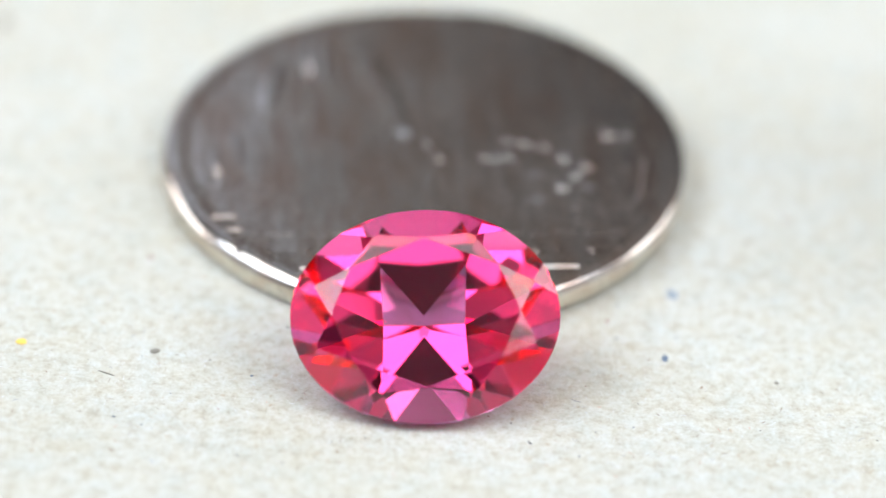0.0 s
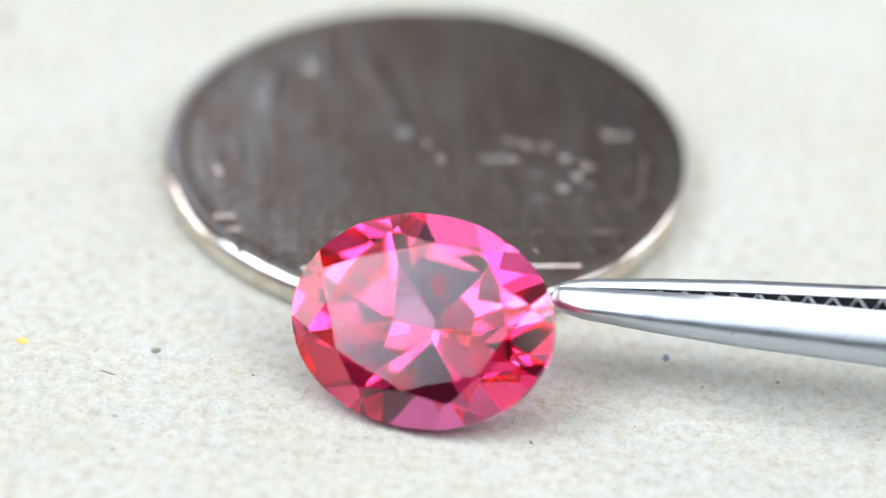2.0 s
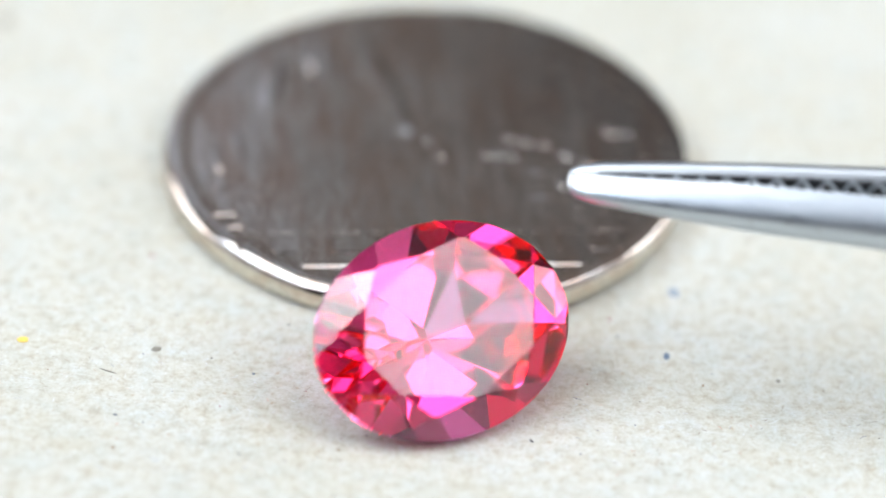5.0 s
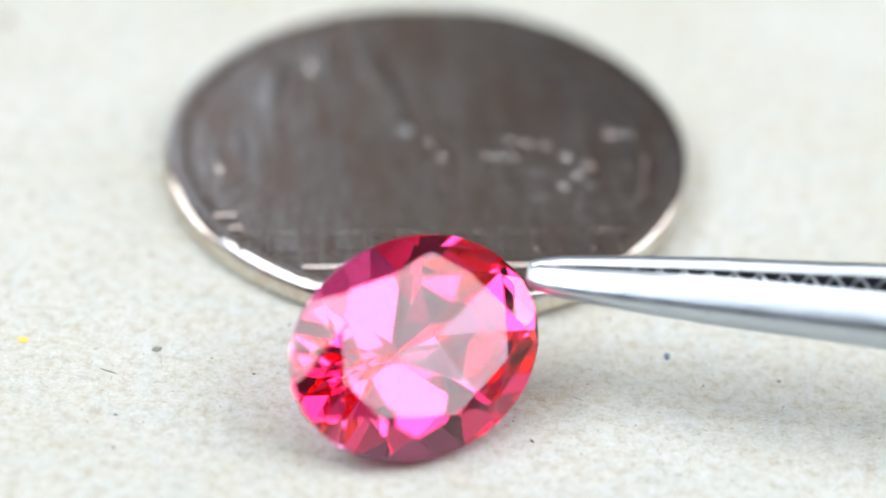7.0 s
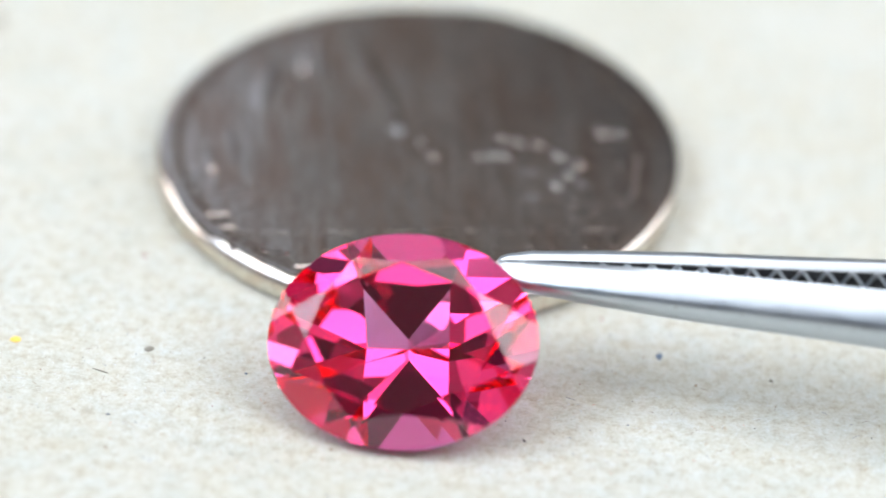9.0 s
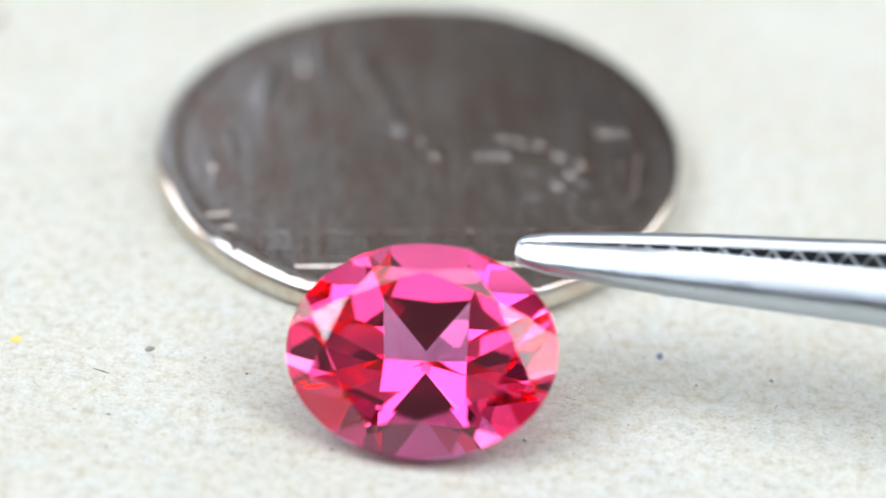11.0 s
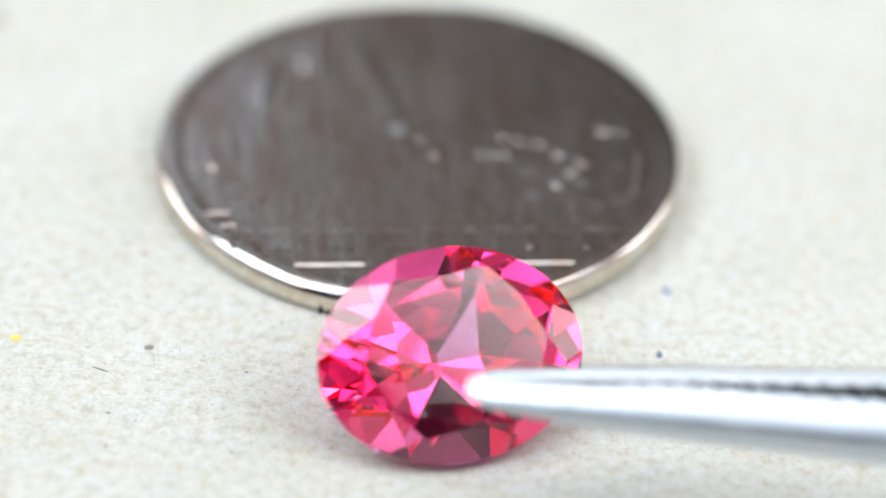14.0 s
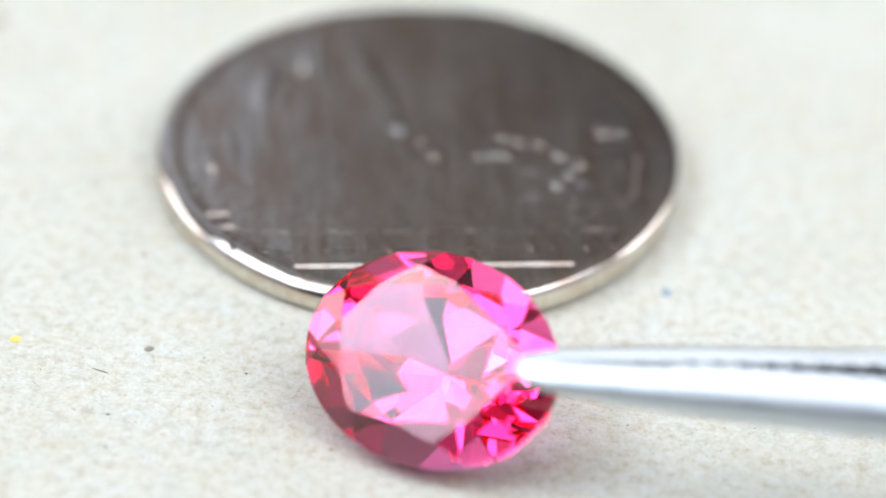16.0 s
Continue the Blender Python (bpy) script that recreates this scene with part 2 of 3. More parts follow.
def fibres():
    """Loose fibres felted into the face of the card: thin three-sided strands, bent at random."""
    rng = np.random.default_rng(7)
    count, joints = 11000, 4
    verts, faces = [], []
    for k in range(count):
        x, y = rng.uniform(-21, 21), rng.uniform(-24, 16)
        a, length, thick = rng.uniform(0, math.pi), rng.gamma(2.2, 0.075) + 0.05, rng.uniform(0.005, 0.012)
        bend = rng.normal(0, 0.35)
        first = len(verts)
        for j in range(joints):
            u = j / (joints - 1)
            z = 0.002 + 0.015 * math.sin(math.pi * u) * rng.uniform(0, 1)
            w = thick * (0.4 + 0.6 * math.sin(math.pi * (0.1 + 0.8 * u)))
            nx, ny = -math.sin(a), math.cos(a)
            verts += [(x + nx * w, y + ny * w, z), (x - nx * w, y - ny * w, z), (x, y, z + 1.2 * w)]
            a += bend / joints + rng.normal(0, 0.12)
            x, y = x + math.cos(a) * length / joints, y + math.sin(a) * length / joints
        for j in range(joints - 1):
            o = first + 3 * j
            faces += [(o + i, o + (i + 1) % 3, o + 3 + (i + 1) % 3, o + 3 + i) for i in range(3)]
    me = bpy.data.meshes.new("paper_fibres")
    me.from_pydata([(a * MM, b * MM, c * MM) for a, b, c in verts], [], faces)
    me.materials.append(FIBRE)
    tagged(new("paper_fibres", me), "fine pale and brown fibres felted into the card", "fibre", kind="stuff")


fibres()


def flecks():
    rng = np.random.default_rng(11)
    bm = bmesh.new()
    for k in range(260):
        x, y, r, turn = rng.uniform(-20, 20), rng.uniform(-23, 14), rng.gamma(1.6, 0.010) + 0.010, rng.uniform(0, 180)
        m = Matrix.Translation((x, y, 0.012)) @ Matrix.Rotation(radians(turn), 4, "Z") @ Matrix.Diagonal((r * rng.uniform(1, 2.6), r, 0.02, 1))
        bmesh.ops.create_icosphere(bm, subdivisions=1, radius=1.0, matrix=m)
    tagged(part("paper_flecks", bm, SPECK), "tiny dark, blue and brown flecks in the card", "fleck", kind="stuff")


flecks()


# ---- the coin ----


def coin():
    whole = new("coin")
    bm = bmesh.new()
    lathe(bm, ((0, 0), (9.8, 0), (9.9, 0.05), (9.97, 0.18), (10.0, 0.3), (10.0, 0.70), (9.99, 0.76)), 160)
    part("edge", bm, COIN_EDGE, whole, "plain pale edge with faint upright marks", True)
    bm = bmesh.new()
    lathe(bm, ((9.99, 0.76), (9.95, 0.86), (9.87, 0.965), (9.77, 1.05), (9.67, 1.105), (9.58, 1.135), (9.52, 1.146), (9.45, 1.146), (9.3, 1.142), (9.1, 1.135), (8.9, 1.13)), 160)
    # the rim is rounded on one side to hold its highlight, crisp on the other
    for v in bm.verts:
        crisp = min(1.0, max(0.0, (v.co.x + 0.5) / 3.5))
        if v.co.z > 0.8:
            v.co.z = 1.146 - (1.146 - v.co.z) * (1 - 0.8 * crisp)
    part("rim", bm, COIN_FACE, whole, "raised bright rim", True)
    bm = bmesh.new()
    lathe(bm, ((8.9, 1.13), (6, 1.13), (3, 1.13), (0, 1.13)), 128)
    part("field", bm, COIN_FACE, whole, "dull grey mirror-like field", True)
    return tagged(whole, "worn silver-grey coin with raised temple relief on the card", "coin")


the_coin = coin()


def edge_mark(deg, z, wide, high):
    """A small dark nick at the foot of the coin's edge."""
    bm = bmesh.new()
    bmesh.ops.create_cone(bm, cap_ends=True, segments=5, radius1=wide, radius2=wide * 0.3, depth=high)
    bmesh.ops.rotate(bm, cent=(0, 0, 0), matrix=Matrix.Rotation(radians(18), 3, "X"), verts=bm.verts)
    bmesh.ops.translate(bm, vec=(9.95 * math.cos(radians(deg)), 9.95 * math.sin(radians(deg)), z), verts=bm.verts)
    part("edge_mark", bm, NICK_AND_GAP_DARK, the_coin, "small dark nick")


edge_mark(245.6, 0.22, 0.13, 0.34)
edge_mark(247.4, 0.17, 0.10, 0.26)
edge_mark(249.0, 0.30, 0.07, 0.20)
the_coin.matrix_world = pose(0, 0, 0.00010, 0, -0.6, 6) @ Matrix.Diagonal((1.013, 1.013, 1.02, 1))
FIELD = 1.13


def raised(outline, height, slope, name, label=""):
    """A flat-topped relief with sloping sides over the coin's field, from an outline run anticlockwise."""
    bm = bmesh.new()
    face = bm.faces.new([bm.verts.new((x, y, FIELD - 0.02)) for x, y in outline])
    if face.normal.z < 0:
        face.normal_flip()
    top = bmesh.ops.extrude_face_region(bm, geom=[face])["geom"]
    for v in top:
        if isinstance(v, bmesh.types.BMVert):
            v.co.z = FIELD + height
    lid = [f for f in top if isinstance(f, bmesh.types.BMFace)]
    bmesh.ops.inset_region(bm, faces=lid, thickness=slope, depth=0.0, use_even_offset=True)
    for v in {v for f in lid for v in f.verts}:
        v.co.z = FIELD + height
    for v in bm.verts:
        if v.co.z > FIELD and v not in {v for f in lid for v in f.verts}:
            v.co.z = FIELD + height * 0.35
    bmesh.ops.recalc_face_normals(bm, faces=bm.faces)
    return part(name, bm, COIN_FACE, the_coin, label)


def ridge(points, widths, height, name, crest=0.0):
    """A rounded ridge along the points, as wide as given at each; crest leans its top to one side."""
    bm, rings = bmesh.new(), []
    for k, ((x, y), w) in enumerate(zip(points, widths)):
        (ax, ay), (bx, by) = points[max(0, k - 1)], points[min(len(points) - 1, k + 1)]
        side = Vector((by - ay, ax - bx, 0)).normalized()
        high = height * math.sin(math.pi * k / (len(points) - 1)) ** 0.7 if 0 < k < len(points) - 1 else 0.0
        rings.append([bm.verts.new(Vector((x, y, FIELD - 0.01 + high * h)) + side * w * u) for u, h in ((-0.5, 0), (-0.28 + crest * 0.5, 0.6), (crest, 1), (0.28 + crest * 0.5, 0.6), (0.5, 0))])
    for lo, hi in zip(rings, rings[1:]):
        for i in range(4):
            bm.faces.new((lo[i], lo[i + 1], hi[i + 1], hi[i]))
    for ring in (rings[0], rings[-1]):
        bm.faces.new(ring)
    bmesh.ops.recalc_face_normals(bm, faces=bm.faces)
    part(name, bm, COIN_FACE, the_coin, smooth=True)


def relief_bar(x, y, length, width, turn, height=0.055):
    c, s = math.cos(radians(turn)), math.sin(radians(turn))
    pts = [(-length / 2, -width / 2), (length / 2, -width / 2), (length / 2, width / 2), (-length / 2, width / 2)]
    raised([(x + c * a - s * b, y + s * a + c * b) for a, b in pts], height, min(width, length) * 0.22, "relief_bar")


def bead(x, y, r):
    bm = bmesh.new()
    bmesh.ops.create_uvsphere(bm, u_segments=14, v_segments=8, radius=0.8 * r)
    for v in bm.verts:
        v.co = (v.co.x + x, v.co.y + y, FIELD - 0.008 + v.co.z * 0.20)
    part("relief_bead", bm, COIN_FACE, the_coin, smooth=True)


# the long flank of the great stupa, and the small spires beside it
ridge([(-2.63, 9.3), (-2.3, 7.18), (-1.85, 5.2), (-1.31, 3.25), (-0.88, 1.33), (-0.5, -0.3)], [0.6, 1.3, 1.6, 1.6, 1.2, 0.6], 0.026, "stupa_flank", -0.22)
ridge([(-3.33, 8.9), (-3.60, 6.4), (-3.49, 3.6)], [0.2, 0.50, 0.16], 0.045, "stupa_flank")
ridge([(-4.00, 8.3), (-4.12, 6.3), (-4.22, 4.0)], [0.2, 0.42, 0.16], 0.050, "stupa_flank")
ridge([(-5.30, 6.0), (-5.50, 4.8), (-5.80, 3.4), (-5.83, 2.0)], [0.2, 0.75, 0.85, 0.3], 0.050, "spire")
ridge([(-7.20, 1.8), (-7.12, 0.4), (-7.03, -1.5)], [0.12, 0.34, 0.14], 0.045, "spire")
ridge([(-8.00, 0.6), (-7.95, -0.8), (-7.75, -2.2)], [0.12, 0.30, 0.14], 0.035, "spire")
ridge([(1.05, 0.2), (1.15, -1.3), (1.2, -3.0)], [0.12, 0.34, 0.12], 0.012, "spire")
ridge([(3.1, -2.0), (4.4, -1.7), (5.8, -2.3), (7.0, -3.4)], [0.2, 0.4, 0.4, 0.2], 0.020, "temple_roof")
ridge([(2.6, -3.6), (4.4, -3.3), (6.2, -3.7), (7.4, -4.4)], [0.2, 0.4, 0.4, 0.2], 0.020, "temple_roof")
ridge([(8.45, 0.2), (8.35, -1.4), (8.03, -3.2), (7.14, -4.7)], [0.12, 0.34, 0.34, 0.12], 0.030, "spire")
ridge([(7.75, 0.1), (7.70, -1.2), (7.50, -2.6)], [0.12, 0.30, 0.12], 0.025, "spire")
relief_bar(-3.75, -7.55, 2.6, 0.34, 0, 0.050)
relief_bar(-0.3, -7.55, 4.1, 0.30, 0, 0.022)
relief_bar(3.6, -7.55, 3.4, 0.34, 0, 0.050)
for k, (x, w) in enumerate(((-6.9, 0.8), (-5.6, 1.1), (-4.5, 0.35), (-3.3, 1.3), (-2.1, 0.4), (-1.0, 1.2), (0.5, 1.1), (1.7, 0.5), (2.9, 0.9), (3.9, 0.4), (5.0, 0.8), (6.2, 0.9), (7.0, 0.3))):
    relief_bar(x, -5.5, w, 0.17, 0, 0.020)
    relief_bar(x - w / 2, -6.15, 0.16, 1.0, 0, 0.05)
    if k % 2:
        relief_bar(x, -6.75, w * 0.8, 0.11, 0, 0.04)
for x, y, r in ((0.62, -0.57, 0.30), (2.35, -0.58, 0.28), (2.85, -0.55, 0.28), (3.32, -0.59, 0.28), (3.3, 0.54, 0.26), (3.93, 0.35, 0.32), (4.67, 0.15, 0.32), (5.37, -0.61, 0.30),
                (7.25, 0.95, 0.44), (7.82, 0.85, 0.26), (6.18, -1.17, 0.38), (5.69, -1.80, 0.30), (5.13, -2.57, 0.32), (0.2, 0.4, 0.24)):
    bead(x, y, r)
for x, y, l in ((-7.76, -4.25, 0.9), (-8.80, -2.16, 0.5), (-7.81, -2.35, 0.7), (-6.75, -2.54, 0.8), (-7.52, -3.16, 0.8), (-6.70, -3.89, 0.8), (-7.40, -5.08, 0.6), (-8.55, -2.95, 0.5), (-6.2, -3.2, 0.5)):
    relief_bar(x, y, l, 0.22, 4, 0.033 if y < -4 else 0.020)
for deg in range(188, 226, 9):
    relief_bar(8.6 * math.cos(radians(deg)), 8.6 * math.sin(radians(deg)), 0.5, 0.14, deg + 30, 0.010)
# tiers of the small spires along both sides, stacked in short dashes
for lean, spires in ((-24, ((-7.9, -3.2, 7), (-7.2, -4.6, 9), (-6.5, -4.3, 6), (-5.8, -4.7, 8), (-5.1, -3.9, 5))), (14, ((5.6, -4.8, 5), (6.4, -4.4, 6), (7.2, -3.8, 6)))):
    for x, y, tiers in spires:
        for k in range(0, tiers, 2):
            turn = lean + 40 * math.sin(4.3 * k + 3 * x)
            relief_bar(x + 0.12 * math.sin(9.0 * k + x), y + 0.36 * k + 0.1 * math.sin(5 * x), 0.44 - 0.03 * k, 0.11, turn, 0.010 + 0.004 * math.sin(6.1 * k + 2 * y))

# ---- the stone ----
HALF_A, HALF_B, CROWN, GIRDLE, TABLE = 4.9, 3.925, 0.988, 0.10, 0.70
# how far out the tips of the star facets lie, near the ends and along the sides
STAR_ENDS, STAR_SIDES = 0.855, 0.81
# slopes in degrees: of the pavilion's mains, of the facets round the culet (near the ends, along the sides), and of the narrow ones under the girdle
PAVILION, CULET_ENDS, CULET_SIDES, LOWER = 45.2, 39.5, 38.2, 62.7


def ray(deg):
    """The way that a facet of this azimuth faces, and how far from the middle it touches the oval."""
    c, s = math.cos(radians(deg)), math.sin(radians(deg))
    return Vector((c, s, 0)), math.hypot(HALF_A * c, HALF_B * s)


def on_oval(deg, share, z):
    """The point of the oval where a facet of this azimuth touches, drawn in by a share."""
    n, far = ray(deg)
    return Vector((share * HALF_A ** 2 * n.x / far, share * HALF_B ** 2 * n.y / far, z))


def slanted(deg, z, slope):
    """A facet that leaves the oval at the height z with this slope, upwards or downwards."""
    n, far = ray(deg)
    return n * far + Vector((0, 0, z)), Vector((n.x * abs(slope), n.y * abs(slope), math.copysign(1, slope))).normalized()


def through_points(a, b, c):
    n = (b - a).cross(c - a).normalized()
    return a, (n if n.dot(a) > 0 else -n)


def stone():
    """An oval stone, cut plane by plane from an oval blank."""
    bm = bmesh.new()
    lathe(bm, ((0, -6), (1.0, -6), (1.0, 4), (0, 4)), 144)
    bmesh.ops.scale(bm, vec=(HALF_A, HALF_B, 1), verts=bm.verts)
    cuts = [(Vector((0, 0, CROWN)), Vector((0, 0, 1)))]
    mains = [slanted(k * 45.0, GIRDLE, (CROWN - GIRDLE) / (ray(k * 45.0)[1] * (1 - TABLE))) for k in range(8)]
    cuts += mains
    for k in range(8):
        mid = k * 45.0 + 22.5
        star = STAR_ENDS if k in (0, 3, 4, 7) else STAR_SIDES
        tip = on_oval(mid, star, 0)
        # the star's tip lies where both neighbouring mains pass
        tip.z = min(at.z - (n.x * (tip.x - at.x) + n.y * (tip.y - at.y)) / n.z for at, n in (mains[k], mains[(k + 1) % 8]))
        cuts.append(through_points(on_oval(k * 45.0, TABLE, CROWN), on_oval(k * 45.0 + 45.0, TABLE, CROWN), tip))
        cuts.append(slanted(mid, GIRDLE, (tip.z - GIRDLE) / (ray(mid)[1] * (1 - star))))
        cuts.append(slanted(k * 45.0, -GIRDLE - 0.125, -math.tan(radians(PAVILION))))
        cuts.append(slanted(mid, -GIRDLE - 0.766, -math.tan(radians(CULET_ENDS if k in (0, 3, 4, 7) else CULET_SIDES))))
        cuts.append(slanted(mid, -GIRDLE, -math.tan(radians(LOWER))))
    for at, n in cuts:
        got = bmesh.ops.bisect_plane(bm, geom=bm.verts[:] + bm.edges[:] + bm.faces[:], dist=1e-6, plane_co=at, plane_no=n, clear_outer=True)
        rim = [e for e in got["geom_cut"] if isinstance(e, bmesh.types.BMEdge) and e.is_boundary]
        if len(rim) > 2:
            bmesh.ops.contextual_create(bm, geom=rim)
    bmesh.ops.remove_doubles(bm, verts=bm.verts, dist=1e-4)
    bmesh.ops.recalc_face_normals(bm, faces=bm.faces)
    bm.faces.index_update()
    bm.normal_update()
    whole = new("gemstone")

    # every facet is a piece of its own: faces that lie in one plane belong together
    facets = {}
    for f in bm.faces:
        key = ("girdle",) if abs(f.normal.z) < 0.02 else tuple(round(c, 3) for c in f.normal)
        facets.setdefault(key, []).append(f.index)

    def facet_name(n):
        """The facet's name and label, from the way that it faces."""
        if n.z > 0.999:
            return "table_facet", "flat polished top facet"
        turn = math.degrees(math.atan2(n.y, n.x)) % 45.0
        between, lean = 10.0 < turn < 35.0, math.degrees(math.acos(abs(n.z)))
        if n.z > 0:
            return ("main_facet" if not between else "star_facet" if lean < 25.0 else "girdle_facet"), ""
        return ("pavilion_facet" if not between else "culet_facet" if lean < 50.0 else "lower_facet"), ""

    for key, faces in facets.items():
        some = bm.copy()
        some.faces.ensure_lookup_table()
        n = some.faces[faces[0]].normal.copy()
        kept = set(faces)
        bmesh.ops.delete(some, geom=[f for f in some.faces if f.index not in kept], context="FACES")
        name, label = ("girdle", "thin bright oval edge") if key == ("girdle",) else facet_name(n)
        part(name, some, GEM, whole, label)
    bm.free()
    return tagged(whole, "oval brilliant-cut hot pink gemstone leaning on the card", "gemstone")


gem = stone()


# ---- the tweezers ----
def arm(side):
    """One arm: x runs from the tip to the hand, z up, side -1 for the one facing the camera."""
    bm = bmesh.new()
    # distance from the tip, width, thickness, inner gap
    stations = ((0.0, 0.40, 0.30, 0.0), (0.12, 0.74, 0.46, 0.0), (0.4, 1.0, 0.62, 0.0), (1.2, 1.25, 0.70, 0.22), (3.8, 1.66, 0.85, 0.41), (7, 2.02, 0.96, 0.62),
                (10.7, 2.2, 1.03, 0.90), (21, 2.85, 1.15, 1.85), (40, 4.2, 1.3, 3.2), (70, 6.6, 1.3, 4.6), (95, 7.6, 1.2, 3.6), (112, 7.0, 1.0, 1.2), (120, 6.2, 1.0, 0.02))
    # section: outward share of the thickness, height as a share of the width
    if side < 0:
        section = ((0.0, 0.41), (0.02, 0.428), (0.06, 0.432), (0.36, 0.345), (0.68, 0.245), (0.95, 0.145), (1.05, 0.09), (1.12, 0.02), (1.14, -0.055), (1.10, -0.135), (1.0, -0.255), (0.85, -0.38), (0.62, -0.475), (0.3, -0.525), (0.0, -0.525))
    else:
        section = ((0.0, 0.28), (0.24, 0.37), (0.36, 0.40), (0.6, 0.38), (0.85, 0.25), (1.0, 0.0), (0.9, -0.3), (0.6, -0.46), (0.3, -0.5), (0.0, -0.5))
    count, rings = len(section) - 1, []
    for x, w, t, g in stations:
        rings.append([bm.verts.new((x, side * (g / 2 + t * y), w * z)) for y, z in section])
    for lo, hi in zip(rings, rings[1:]):
        for k in range(count):
            bm.faces.new((lo[k], lo[k + 1], hi[k + 1], hi[k]))
        bm.faces.new((lo[count], lo[0], hi[0], hi[count]))
    bm.faces.new(rings[0])
    bm.faces.new(rings[-1])
    bmesh.ops.recalc_face_normals(bm, faces=bm.faces)
    return bm


def tweezers():
    whole = new("tweezers")
    near = part("near_arm", arm(-1), STEEL, whole, "satin steel arm with a rounded outer side", True)
    far = part("far_arm", arm(1), STEEL, whole, "satin steel arm seen along its upper edge", True)
    for ob in (near, far):
        ob.data.set_sharp_from_angle(angle=radians(40))
    # serrated inner side of the far arm, painted dark for the shaded gap
    bm = bmesh.new()
    rows = []
    for x, w, g in ((0.6, 0.7, 0.08), (1.2, 0.85, 0.21), (3.8, 1.1, 0.40), (7, 1.35, 0.61), (10.7, 1.5, 0.89), (21, 2.0, 1.83), (24, 2.3, 1.95)):
        y = g / 2 - 0.02
        rows.append([bm.verts.new((x, y, w / 2 - 0.06)), bm.verts.new((x, y, -w / 2)), bm.verts.new((x, y + 0.05, -w / 2)), bm.verts.new((x, y + 0.05, w / 2 - 0.06))])
    for lo, hi in zip(rows, rows[1:]):
        for k in range(4):
            bm.faces.new((lo[k], lo[(k + 1) % 4], hi[(k + 1) % 4], hi[k]))
    bm.faces.new(rows[0])
    bm.faces.new(rows[-1])
    bmesh.ops.recalc_face_normals(bm, faces=bm.faces)
    part("inner_face", bm, NICK_AND_GAP_DARK, whole, "inner face of the tips, painted dark as the gap's shade")
    for k in range(22):
        x = 1.2 + 0.9 * k
        g = np.interp(x, (0.6, 1.2, 3.8, 7, 10.7, 21, 24), (0.08, 0.21, 0.40, 0.61, 0.89, 1.83, 1.95))
        w = np.interp(x, (0.6, 3.8, 7, 10.7, 21), (0.7, 1.1, 1.35, 1.6, 2.15))
        y, top, d = g / 2 - 0.02, w / 2 - 0.08, 0.05 + 0.07 * g
        bm = bmesh.new()
        for sgn in (-1, 1):
            a = [bm.verts.new(c) for c in ((x, y - d, top), (x + 0.10, y, top), (x - 0.10, y, top))]
            b = [bm.verts.new(c) for c in ((x + sgn * 0.40, y - d, top - 0.62), (x + sgn * 0.40 + 0.10, y, top - 0.62), (x + sgn * 0.40 - 0.10, y, top - 0.62))]
            for i in range(3):
                j = (i + 1) % 3
                bm.faces.new((a[i], a[j], b[j], b[i]))
            bm.faces.new(a)
            bm.faces.new(b)
        bmesh.ops.recalc_face_normals(bm, faces=bm.faces)
        part("serration", bm, STEEL, whole)
    return tagged(whole, "polished steel tweezers with fine serrated tips held closed", "tweezers")


tool = tweezers()


